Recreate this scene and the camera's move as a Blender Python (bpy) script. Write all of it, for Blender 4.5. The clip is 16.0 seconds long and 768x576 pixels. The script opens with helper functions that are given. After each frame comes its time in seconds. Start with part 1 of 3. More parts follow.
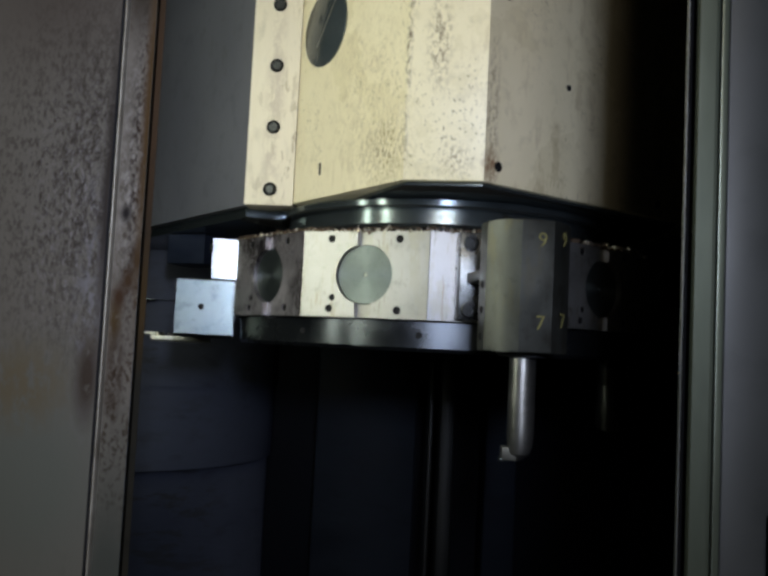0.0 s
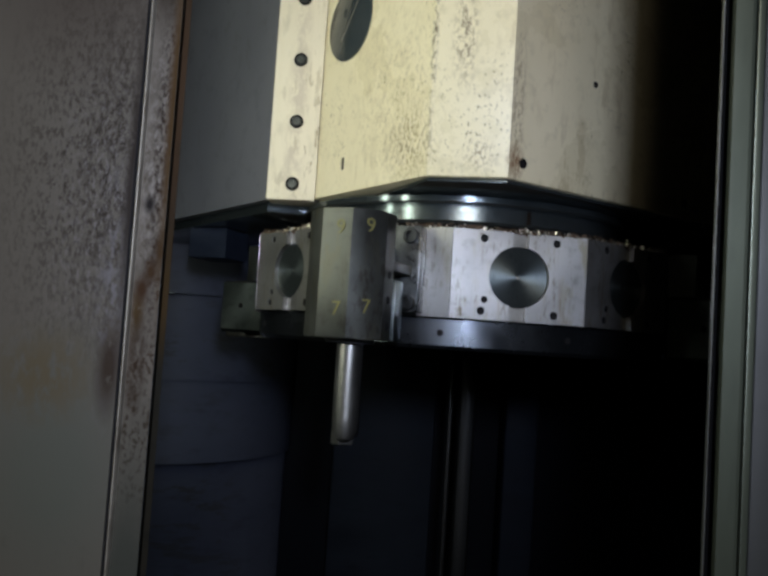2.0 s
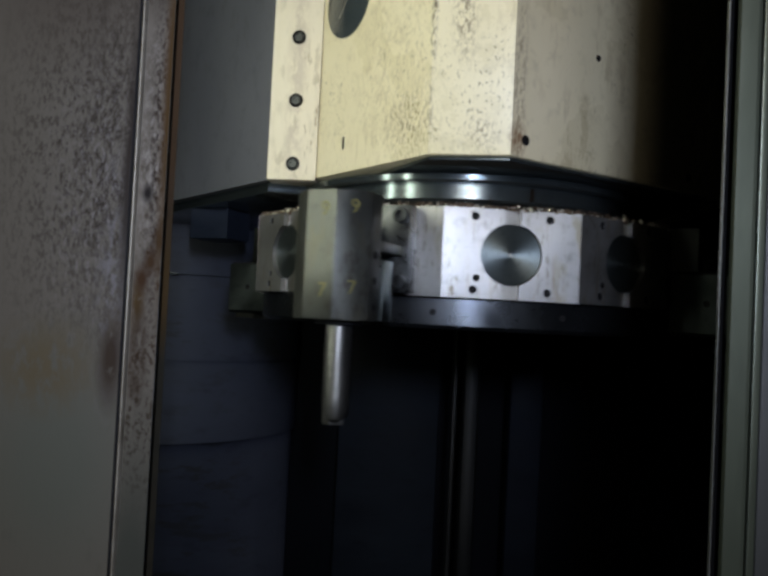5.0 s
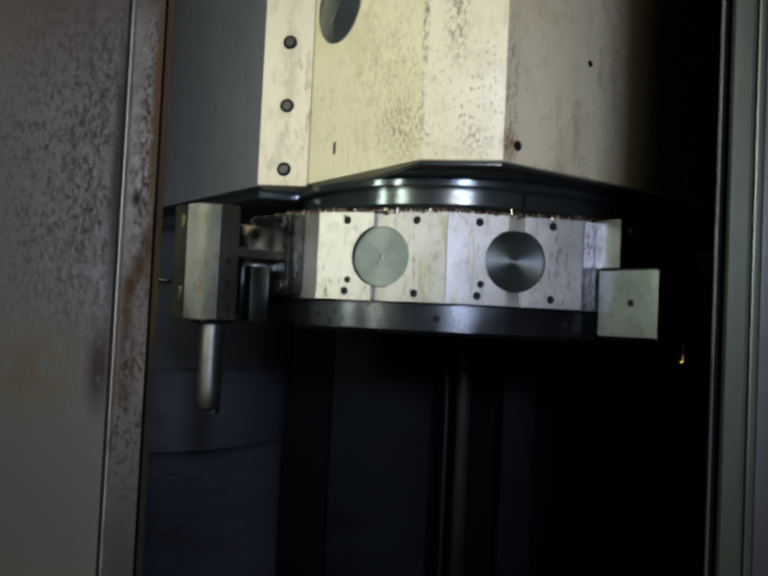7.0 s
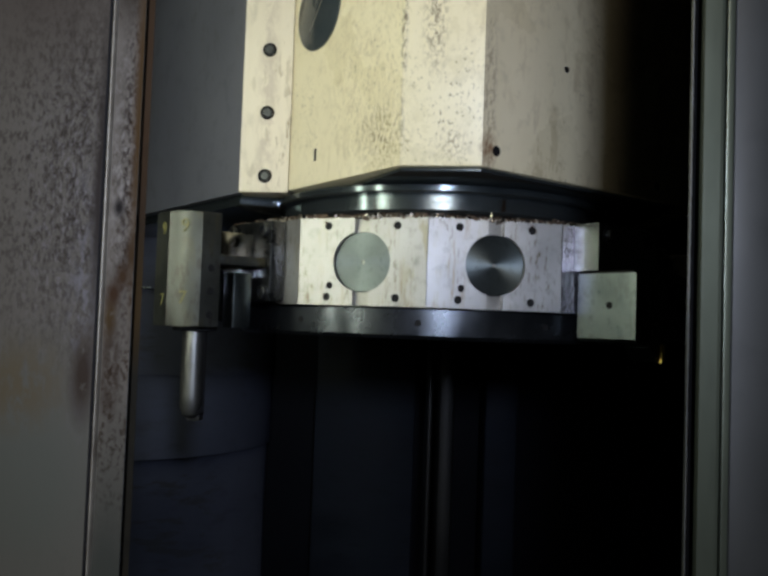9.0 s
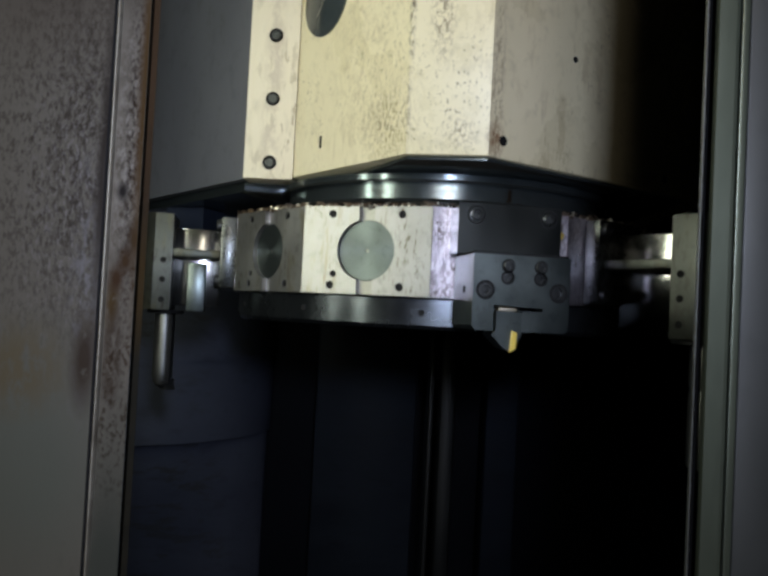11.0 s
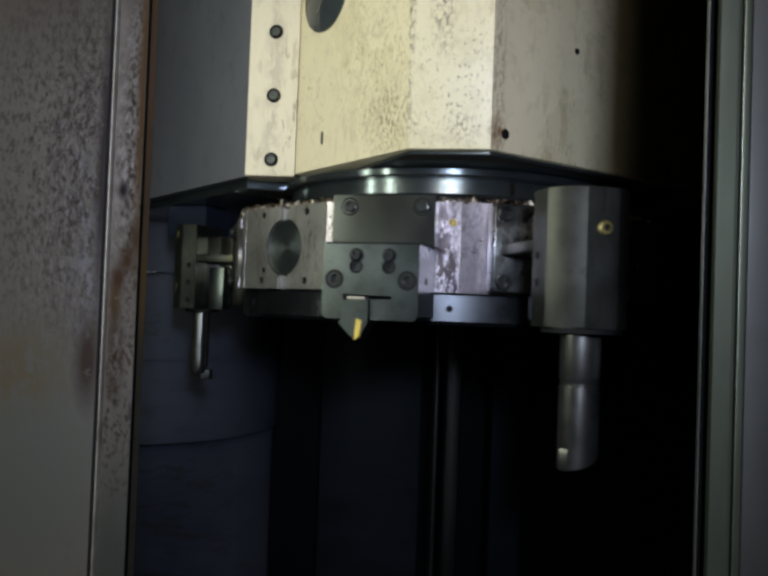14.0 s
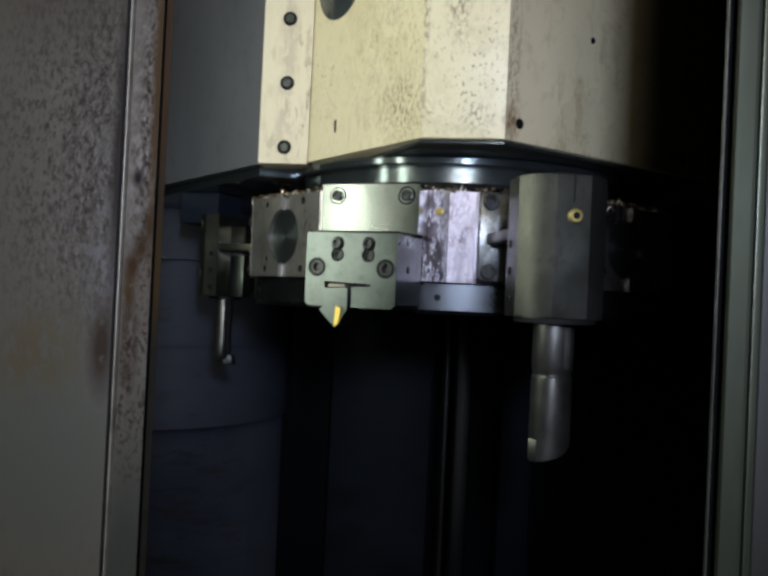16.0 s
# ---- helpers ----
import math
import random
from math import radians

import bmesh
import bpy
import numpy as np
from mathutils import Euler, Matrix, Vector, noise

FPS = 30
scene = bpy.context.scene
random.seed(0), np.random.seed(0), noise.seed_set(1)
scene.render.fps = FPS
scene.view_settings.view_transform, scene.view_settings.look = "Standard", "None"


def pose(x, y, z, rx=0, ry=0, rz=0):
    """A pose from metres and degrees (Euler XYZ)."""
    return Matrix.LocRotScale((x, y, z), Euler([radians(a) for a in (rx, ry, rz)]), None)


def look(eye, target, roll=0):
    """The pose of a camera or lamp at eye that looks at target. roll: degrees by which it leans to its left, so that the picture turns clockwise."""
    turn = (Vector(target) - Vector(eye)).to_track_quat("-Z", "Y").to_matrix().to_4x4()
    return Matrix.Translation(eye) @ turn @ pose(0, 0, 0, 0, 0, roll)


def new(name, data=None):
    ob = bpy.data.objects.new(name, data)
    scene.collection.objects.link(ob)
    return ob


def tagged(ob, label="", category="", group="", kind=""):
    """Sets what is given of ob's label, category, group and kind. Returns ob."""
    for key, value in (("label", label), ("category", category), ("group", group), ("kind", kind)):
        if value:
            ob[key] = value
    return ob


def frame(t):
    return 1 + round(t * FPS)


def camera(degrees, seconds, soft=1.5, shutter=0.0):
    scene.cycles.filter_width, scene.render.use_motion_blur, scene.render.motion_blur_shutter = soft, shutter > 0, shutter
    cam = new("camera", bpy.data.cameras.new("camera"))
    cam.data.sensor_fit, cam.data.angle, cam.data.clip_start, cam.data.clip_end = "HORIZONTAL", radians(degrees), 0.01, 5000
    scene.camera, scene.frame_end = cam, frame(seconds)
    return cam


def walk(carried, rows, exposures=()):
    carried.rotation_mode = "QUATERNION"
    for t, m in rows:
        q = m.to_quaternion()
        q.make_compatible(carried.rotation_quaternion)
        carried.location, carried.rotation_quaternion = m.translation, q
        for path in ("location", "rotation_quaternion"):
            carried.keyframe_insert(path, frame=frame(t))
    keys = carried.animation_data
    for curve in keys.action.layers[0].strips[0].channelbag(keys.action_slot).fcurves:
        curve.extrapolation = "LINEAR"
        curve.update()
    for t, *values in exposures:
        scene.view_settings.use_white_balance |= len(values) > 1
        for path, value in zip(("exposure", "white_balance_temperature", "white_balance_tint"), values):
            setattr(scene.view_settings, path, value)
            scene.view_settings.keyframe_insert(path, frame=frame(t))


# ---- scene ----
cam = camera(50.0, 16.0, soft=3.0, shutter=0.5)
PATH = [
    (0, (0.0218, -0.0058, -0.0050), (-0.0179, 1.9892, 0.1279), 2.8),
    (0.5, (0.0194, -0.0042, -0.0060), (0.0140, 1.9908, 0.1380), 2.9),
    (1, (0.0197, -0.0015, -0.0050), (-0.0351, 1.9935, 0.1229), 3.2),
    (1.5, (0.0189, -0.0003, -0.0050), (-0.0656, 1.9937, 0.1157), 3.3),
    (2, (0.0191, -0.0005, -0.0060), (-0.0664, 1.9935, 0.1179), 3.7),
    (2.5, (0.0182, 0.0022, -0.0050), (-0.0707, 1.9972, 0.1103), 3.5),
    (3, (0.0169, 0.0029, -0.0040), (-0.0610, 1.9979, 0.1026), 3.5),
    (5.5, (0.0193, 0.0041, 0.0010), (-0.0704, 2.0011, 0.0581), 2.7),
    (6, (0.0181, 0.0046, 0.0000), (-0.0599, 2.0016, 0.0722), 2.7),
    (6.5, (0.0185, 0.0095, 0.0030), (-0.0547, 2.0065, 0.0749), 2.7),
    (7, (0.0181, 0.0092, 0.0010), (-0.0518, 2.0062, 0.0770), 2.7),
    (7.5, (0.0175, 0.0093, 0.0020), (-0.0424, 2.0063, 0.0697), 2.7),
    (8, (0.0193, 0.0074, 0.0020), (-0.0557, 2.0044, 0.0843), 2.1),
    (8.5, (0.0190, 0.0050, 0.0020), (-0.0230, 2.0030, 0.0810), 1.9),
    (9, (0.0189, 0.0028, 0.0010), (-0.0087, 2.0008, 0.0904), 2),
    (11.5, (0.0173, 0.0077, 0.0010), (-0.0161, 2.0067, 0.0592), 3),
    (12, (0.0180, 0.0075, 0.0000), (-0.0219, 2.0055, 0.0567), 2.4),
    (12.5, (0.0183, 0.0090, 0.0010), (-0.0380, 2.0070, 0.0554), 2.4),
    (13, (0.0176, 0.0104, 0.0010), (-0.0238, 2.0084, 0.0797), 2.1),
    (13.5, (0.0204, 0.0069, 0.0010), (-0.0269, 2.0049, 0.0561), 2),
    (14, (0.0182, 0.0092, 0.0010), (-0.0243, 2.0082, 0.0531), 2.1),
    (14.5, (0.0175, 0.0073, 0.0020), (-0.0384, 2.0063, 0.0531), 2.2),
    (15, (0.0173, 0.0080, 0.0010), (-0.0270, 2.0070, 0.0499), 2.7),
    (15.5, (0.0180, 0.0080, 0.0020), (-0.0273, 2.0080, 0.0435), 2.5),
    (16, (0.0167, 0.0095, 0.0020), (-0.0501, 2.0075, 0.0241), 2.7),
]
walk(cam, [(t, look(eye, target, roll)) for t, eye, target, roll in PATH])


# ---- world, lamps ----
world = bpy.data.worlds.new("workshop_air")
world.use_nodes = True
world.node_tree.nodes["Background"].inputs[0].default_value = (0.55, 0.62, 0.75, 1)
world.node_tree.nodes["Background"].inputs[1].default_value = 0.006
scene.world = world
scene.view_settings.exposure = 0.0


def area(name, eye, target, w, h, watts, colour):
    d = bpy.data.lights.new(name, "AREA")
    d.shape, d.size, d.size_y, d.energy, d.color = "RECTANGLE", w, h, watts, colour
    ob = new(name, d)
    ob.matrix_world = look(eye, target)
    return ob


# two work-light tubes inside the machine, behind the door
area("work_tube", (-0.334, 0.520, 0.24), (0.0, 0.89, 0.20), 0.030, 0.50, 1.12, (0.95, 1.0, 0.80))
area("work_tube", (-0.430, 0.630, 0.24), (0.0, 0.89, 0.20), 0.030, 0.50, 0.92, (0.95, 1.0, 0.80))
# unseen lamp close behind the camera, placed by its glints and the jamb's shadow
near_lamp = area("unseen_near_lamp", (0.092, -0.20, 0.15), (0.04, 0.82, 0.08), 0.055, 0.09, 1.04, (0.66, 0.76, 1.0))
near_lamp.data.spread = radians(74)
# unseen fill lamp, added to brighten the door and jamb from the front
area("door_fill_lamp", (0.05, -1.235, 0.62), (-0.1, 0.5, 0.05), 0.50, 0.70, 10.0, (1.0, 0.90, 0.74))

# ---- turret plan ----
AX, AY, AP = 0.071, 1.0777, 0.26       # axis and flat-to-axis distance
TH = -19.64                            # angle of the second seen station when locked
ZB, ZT = 0.0195, 0.1085                # station faces, bottom and top
ZR = 0.158                             # underside of the ram


# ---- materials ----
def surface(name, c1, c2, scale=20.0, rough=0.5, metal=0.0, bump=0.1, spots=(), stretch=(1, 1, 1), aniso=0.0, radial="",
            rvar=0.15, fine=6.0, spec=0.5, turn=0.0, patches=()):
    """Two-scale mottled surface; spots: (colour, amount, scale, stretch) layers."""
    m = bpy.data.materials.new(name)
    m.use_nodes = True
    nt = m.node_tree
    N, L = nt.nodes, nt.links
    bsdf = N["Principled BSDF"]
    tc, info = N.new("ShaderNodeTexCoord"), N.new("ShaderNodeObjectInfo")
    add = N.new("ShaderNodeVectorMath")
    mul = N.new("ShaderNodeVectorMath")
    mul.operation = "SCALE"
    comb = N.new("ShaderNodeCombineXYZ")
    for i in range(3):
        L.new(info.outputs["Random"], comb.inputs[i])
    L.new(comb.outputs[0], mul.inputs[0])
    mul.inputs["Scale"].default_value = 3.7
    L.new(tc.outputs["Object"], add.inputs[0])
    L.new(mul.outputs[0], add.inputs[1])

    def tex(sc, st, detail=6.0, rough_=0.6):
        mp = N.new("ShaderNodeMapping")
        mp.inputs["Scale"].default_value = st
        L.new(add.outputs[0], mp.inputs["Vector"])
        n = N.new("ShaderNodeTexNoise")
        n.inputs["Scale"].default_value = sc
        n.inputs["Detail"].default_value = detail
        n.inputs["Roughness"].default_value = rough_
        L.new(mp.outputs[0], n.inputs["Vector"])
        return n.outputs["Fac"]

    def ramp(sock, a, b):
        r = N.new("ShaderNodeMapRange")
        r.inputs["From Min"].default_value, r.inputs["From Max"].default_value = a, b
        L.new(sock, r.inputs["Value"])
        return r.outputs["Result"]

    def mix(fac, ca, cb):
        x = N.new("ShaderNodeMix")
        x.data_type = "RGBA"
        L.new(fac, x.inputs["Factor"])
        for sock, c in ((x.inputs["A"], ca), (x.inputs["B"], cb)):
            if isinstance(c, tuple):
                sock.default_value = (*c, 1)
            else:
                L.new(c, sock)
        return x.outputs["Result"]

    big = tex(scale, stretch)
    small = tex(scale * fine, stretch, 4.0)
    colour = mix(ramp(big, 0.3, 0.7), c1, c2)
    dark = tuple(0.72 * a for a in c1)
    colour = mix(ramp(small, 0.55, 0.85), colour, dark)
    rsock = ramp(big, 0.25, 0.75)
    rmap = N.new("ShaderNodeMapRange")
    L.new(rsock, rmap.inputs["Value"])
    rmap.inputs["To Min"].default_value, rmap.inputs["To Max"].default_value = max(0.03, rough - rvar), min(1, rough + rvar)
    metal_sock = None
    for col, amount, sc, st in spots:
        f1 = ramp(tex(sc, st, 5.0, 0.7), 0.62 - 0.2 * amount, 0.68 - 0.2 * amount)
        f2 = ramp(tex(sc * 0.06, (1, 1, 0.6), 3.0), 0.46, 0.64)
        mm = N.new("ShaderNodeMath")
        mm.operation = "MULTIPLY"
        L.new(f1, mm.inputs[0])
        L.new(f2, mm.inputs[1])
        colour = mix(mm.outputs[0], colour, col)
        metal_sock = mm.outputs[0]
    L.new(rmap.outputs["Result"], bsdf.inputs["Roughness"])
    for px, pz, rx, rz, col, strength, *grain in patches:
        # a patch of its own place, size and colour, broken up by noise
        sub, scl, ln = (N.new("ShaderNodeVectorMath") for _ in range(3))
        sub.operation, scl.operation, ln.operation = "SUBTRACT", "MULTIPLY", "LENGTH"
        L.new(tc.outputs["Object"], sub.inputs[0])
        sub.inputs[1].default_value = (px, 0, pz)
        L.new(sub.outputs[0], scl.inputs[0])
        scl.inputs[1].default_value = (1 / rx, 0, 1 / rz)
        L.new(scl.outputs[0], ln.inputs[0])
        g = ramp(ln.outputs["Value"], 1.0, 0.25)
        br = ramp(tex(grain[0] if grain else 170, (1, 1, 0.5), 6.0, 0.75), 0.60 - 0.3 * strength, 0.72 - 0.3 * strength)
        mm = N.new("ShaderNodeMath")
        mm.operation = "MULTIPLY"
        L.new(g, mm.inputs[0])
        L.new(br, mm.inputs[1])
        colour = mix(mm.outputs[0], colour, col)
    L.new(colour, bsdf.inputs["Base Color"])
    bsdf.inputs["Metallic"].default_value = metal
    bsdf.inputs["Specular IOR Level"].default_value = spec
    bsdf.inputs["Anisotropic Rotation"].default_value = turn
    if aniso:
        bsdf.inputs["Anisotropic"].default_value = aniso
        tg = N.new("ShaderNodeTangent")
        tg.direction_type, tg.axis = "RADIAL", radial or "Z"
        L.new(tg.outputs[0], bsdf.inputs["Tangent"])
    if bump:
        b = N.new("ShaderNodeBump")
        b.inputs["Strength"].default_value = bump
        b.inputs["Distance"].default_value = 0.0006
        L.new(small, b.inputs["Height"])
        L.new(b.outputs[0], bsdf.inputs["Normal"])
    return m


def plain(name, c, rough=0.5, metal=0.0, spec=0.15):
    m = bpy.data.materials.new(name)
    m.use_nodes = True
    b = m.node_tree.nodes["Principled BSDF"]
    b.inputs["Base Color"].default_value = (*c, 1)
    b.inputs["Roughness"].default_value = rough
    b.inputs["Metallic"].default_value = metal
    b.inputs["Specular IOR Level"].default_value = spec
    return m


# the narrow upright patches mottle the ram's corners darker
CREAM = surface("cream_paint", (0.66, 0.59, 0.40), (0.73, 0.66, 0.47), 9, 0.30, 0, 0.10,
                spots=(((0.24, 0.20, 0.12), 0.22, 300, (1, 1, 0.6)), ((0.46, 0.39, 0.25), 0.34, 60, (1, 1, 0.25))),
                patches=((-0.035, 0.27, 0.060, 0.13, (0.52, 0.45, 0.30), 0.30, 120), (-0.020, 0.260, 0.050, 0.105, (0.19, 0.155, 0.085), 0.21, 300),
                         (0.000, 0.195, 0.036, 0.050, (0.20, 0.16, 0.09), 0.40, 330), (0.050, 0.300, 0.016, 0.070, (0.22, 0.18, 0.12), 0.42, 260),
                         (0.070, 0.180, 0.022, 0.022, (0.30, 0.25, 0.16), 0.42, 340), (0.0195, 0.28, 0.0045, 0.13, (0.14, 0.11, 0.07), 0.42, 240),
                         (0.105, 0.22, 0.010, 0.12, (0.30, 0.24, 0.15), 0.40, 240), (0.105, 0.176, 0.012, 0.020, (0.22, 0.13, 0.07), 0.7, 300)))
STRIPPAINT = surface("pale_strip_paint", (0.60, 0.53, 0.41), (0.68, 0.61, 0.48), 12, 0.42, 0, 0.08, stretch=(1, 1, 0.3),
                     spots=(((0.30, 0.24, 0.16), 0.34, 120, (1, 1, 0.3)),),
                     patches=((-0.1425, 0.28, 0.016, 0.20, (0.47, 0.40, 0.32), 0.55, 60),))
GREYPAINT = surface("blue_grey_paint", (0.112, 0.115, 0.136), (0.136, 0.139, 0.160), 6, 0.5, 0, 0.08,
                    spots=(((0.08, 0.08, 0.08), 0.3, 60, (1, 1, 0.4)),))
# first patch darkens the panel towards its top; the grey-green one lies low
DOORPAINT = surface("stained_door_steel", (0.080, 0.072, 0.058), (0.098, 0.089, 0.075), 5, 0.6, 0.0, 0.3, spec=0.15, fine=30.0, stretch=(1, 1, 0.5),
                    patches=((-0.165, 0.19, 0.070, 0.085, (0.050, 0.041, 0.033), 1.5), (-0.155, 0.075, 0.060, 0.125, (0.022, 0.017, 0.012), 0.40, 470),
                             (-0.144, 0.075, 0.022, 0.130, (0.018, 0.013, 0.009), 0.44, 330), (-0.150, 0.050, 0.035, 0.100, (0.125, 0.115, 0.112), 0.30, 450),
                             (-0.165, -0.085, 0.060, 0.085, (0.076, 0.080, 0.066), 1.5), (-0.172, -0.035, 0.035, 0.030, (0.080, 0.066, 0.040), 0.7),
                             (-0.140, 0.01, 0.010, 0.08, (0.115, 0.110, 0.115), 0.5), (-0.1338, 0.070, 0.0050, 0.105, (0.010, 0.006, 0.004), 0.95, 150),
                             (-0.138, -0.030, 0.009, 0.032, (0.024, 0.015, 0.009), 1.0)))
# two wide patches darken the strip towards its top and its bottom
TRIMPAINT = surface("rust_spotted_trim", (0.094, 0.083, 0.069), (0.122, 0.110, 0.094), 12, 0.65, 0.0, 0.3, spec=0.12,
                    spots=(((0.030, 0.018, 0.010), 0.50, 420, (1, 1, 0.6)),),
                    patches=((-0.122, 0.08, 0.012, 0.08, (0.19, 0.175, 0.158), 0.42, 300), (-0.1185, 0.09, 0.0085, 0.13, (0.016, 0.009, 0.006), 0.46, 430),
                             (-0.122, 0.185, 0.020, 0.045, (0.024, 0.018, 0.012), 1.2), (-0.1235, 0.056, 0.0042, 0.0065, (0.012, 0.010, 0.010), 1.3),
                             (-0.1255, 0.000, 0.0050, 0.020, (0.048, 0.030, 0.012), 0.75, 200), (-0.1240, 0.012, 0.0050, 0.010, (0.034, 0.017, 0.008), 1.1, 200),
                             (-0.1200, 0.021, 0.0050, 0.009, (0.034, 0.018, 0.008), 1.1, 200), (-0.1160, 0.032, 0.0045, 0.012, (0.028, 0.016, 0.008), 1.2, 200), (-0.1150, 0.11, 0.0050, 0.13, (0.052, 0.030, 0.012), 1.1),
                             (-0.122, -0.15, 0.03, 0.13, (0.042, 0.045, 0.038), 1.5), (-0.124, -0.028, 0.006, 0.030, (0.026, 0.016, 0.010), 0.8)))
RUST = surface("rusty_edge", (0.008, 0.008, 0.006), (0.014, 0.012, 0.008), 26, 0.75, 0.0, 0.4, spec=0.12,
               patches=((-0.114, 0.12, 0.02, 0.13, (0.034, 0.019, 0.009), 0.9, 60), (-0.114, 0.01, 0.02, 0.04, (0.030, 0.018, 0.006), 1.0, 60)))
BARE = surface("worn_bare_edge", (0.16, 0.14, 0.11), (0.34, 0.32, 0.27), 40, 0.5, 0.5, 0.1)
JAMB = surface("zinc_jamb", (0.042, 0.050, 0.036), (0.066, 0.075, 0.054), 8, 0.36, 0.6, 0.05, stretch=(1, 1, 0.2))
STRIPZINC = surface("zinc_seal_edge", (0.06, 0.062, 0.056), (0.13, 0.132, 0.122), 30, 0.5, 0.6, 0.05, stretch=(1, 1, 0.15))
JAMBGREY = surface("grey_jamb_paint", (0.017, 0.018, 0.017), (0.025, 0.026, 0.025), 6, 0.5, 0, 0.05, spec=0.25)
STEEL = surface("milled_steel", (0.23, 0.226, 0.222), (0.31, 0.306, 0.298), 14, 0.36, 0.90, 0.08, aniso=0.6, radial="Z", rvar=0.07,
                spots=(((0.23, 0.215, 0.17), 0.40, 60, (1, 1, 0.25)), ((0.11, 0.095, 0.07), 0.34, 300, (1, 1, 0.22)), ((0.20, 0.17, 0.13), 0.26, 120, (1, 1, 0.12))))
STAINED = surface("stained_milled_steel", (0.37, 0.34, 0.38), (0.54, 0.50, 0.55), 18, 0.34, 0.96, 1.0, aniso=0.3, radial="Z",
                  spots=(((0.05, 0.042, 0.05), 0.80, 200, (1, 1, 0.3)), ((0.07, 0.055, 0.05), 0.75, 520, (1, 1, 0.4))))
SLOTSTEEL = surface("slot_steel", (0.22, 0.215, 0.20), (0.28, 0.275, 0.26), 40, 0.42, 0.95, 0.1)
TURNED = surface("turned_steel", (0.074, 0.088, 0.090), (0.102, 0.119, 0.121), 30, 0.34, 0.86, 0.0, aniso=0.8, radial="Y", rvar=0.05, turn=0.25)
BLACKED = surface("blackened_steel", (0.088, 0.108, 0.116), (0.130, 0.152, 0.160), 14, 0.17, 0.85, 0.05, rvar=0.06,
                  spots=(((0.07, 0.05, 0.035), 0.15, 70, (1, 1, 0.4)),))
RING = surface("dark_polished_ring", (0.040, 0.045, 0.052), (0.058, 0.064, 0.072), 12, 0.26, 0.9, 0.05)
HOLDER = surface("oiled_holder_steel", (0.054, 0.057, 0.052), (0.084, 0.087, 0.080), 16, 0.42, 0.8, 0.16,
                 spots=(((0.085, 0.078, 0.050), 0.5, 60, (1, 1, 0.3)), ((0.042, 0.040, 0.034), 0.45, 130, (1, 1, 0.35))))
MOUNT = surface("oily_mount_steel", (0.050, 0.052, 0.052), (0.150, 0.158, 0.160), 45, 0.30, 0.95, 0.2, rvar=0.12,
                spots=(((0.030, 0.028, 0.024), 0.6, 110, (1, 1, 0.4)),))
MIRRORED = surface("lapped_steel", (0.30, 0.30, 0.29), (0.36, 0.36, 0.35), 20, 0.17, 1.0, 0.03, rvar=0.06)
POLISHED = surface("polished_plate_steel", (0.15, 0.165, 0.163), (0.20, 0.215, 0.213), 10, 0.22, 1.0, 0.05, rvar=0.06)
BLOCK = surface("ground_block_steel", (0.092, 0.110, 0.110), (0.160, 0.184, 0.184), 14, 0.33, 1.0, 0.14, rvar=0.10,
                spots=(((0.095, 0.105, 0.100), 0.30, 60, (1, 1, 0.4)),))
BAR = surface("boring_bar_steel", (0.19, 0.19, 0.186), (0.29, 0.29, 0.283), 22, 0.34, 0.95, 0.08, rvar=0.1)
# black for the dark jamb gaps, their shade put into the colour
GAPBLACK = plain("gap_black", (0.0025, 0.0025, 0.0027), 0.8, 0.0, 0.02)
# paints shade into holes and gaps; also black for the handle and drip mark
DARKGAP = plain("recess_shade_black", (0.008, 0.008, 0.009), 0.7)
SCREW = surface("oxide_screw", (0.030, 0.032, 0.034), (0.065, 0.068, 0.070), 60, 0.38, 0.8, 0.05)
BRASS = surface("brass", (0.62, 0.50, 0.16), (0.72, 0.60, 0.24), 60, 0.35, 0.9, 0.1)
GOLD = surface("coated_carbide", (0.75, 0.55, 0.10), (0.85, 0.65, 0.16), 60, 0.35, 0.5, 0.05)
YELLOW = plain("yellow_paint_mark", (0.13, 0.12, 0.045), 0.6)
CHIP = surface("rusty_chips", (0.42, 0.37, 0.30), (0.75, 0.72, 0.66), 80, 0.3, 0.9, 0.0)
GRIME = surface("rust_grime", (0.055, 0.037, 0.026), (0.10, 0.064, 0.038), 40, 0.6, 0.3, 0.4)
WINDOW = surface("dark_sight_glass", (0.035, 0.045, 0.05), (0.05, 0.06, 0.065), 20, 0.12, 0.2, 0.0)
# near-black blue: shade of the unlit interior is put into this colour
INNER = surface("shaded_guard_blue", (0.0016, 0.0022, 0.0042), (0.0028, 0.0036, 0.0068), 3, 0.55, 0.0, 0.05, spec=0.05)
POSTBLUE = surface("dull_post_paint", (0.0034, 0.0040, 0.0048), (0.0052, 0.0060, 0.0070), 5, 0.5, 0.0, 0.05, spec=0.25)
GUARD = surface("navy_guard_sheet", (0.040, 0.045, 0.068), (0.060, 0.067, 0.096), 4, 0.5, 0.0, 0.05, spec=0.2, stretch=(0.5, 1, 1.6),
                spots=(((0.030, 0.030, 0.026), 0.4, 24, (0.3, 1, 1.5)),))
LOWBLUE = surface("navy_guard", (0.010, 0.014, 0.026), (0.036, 0.044, 0.066), 5, 0.55, 0.0, 0.05, spec=0.12, stretch=(0.6, 1, 2.0))
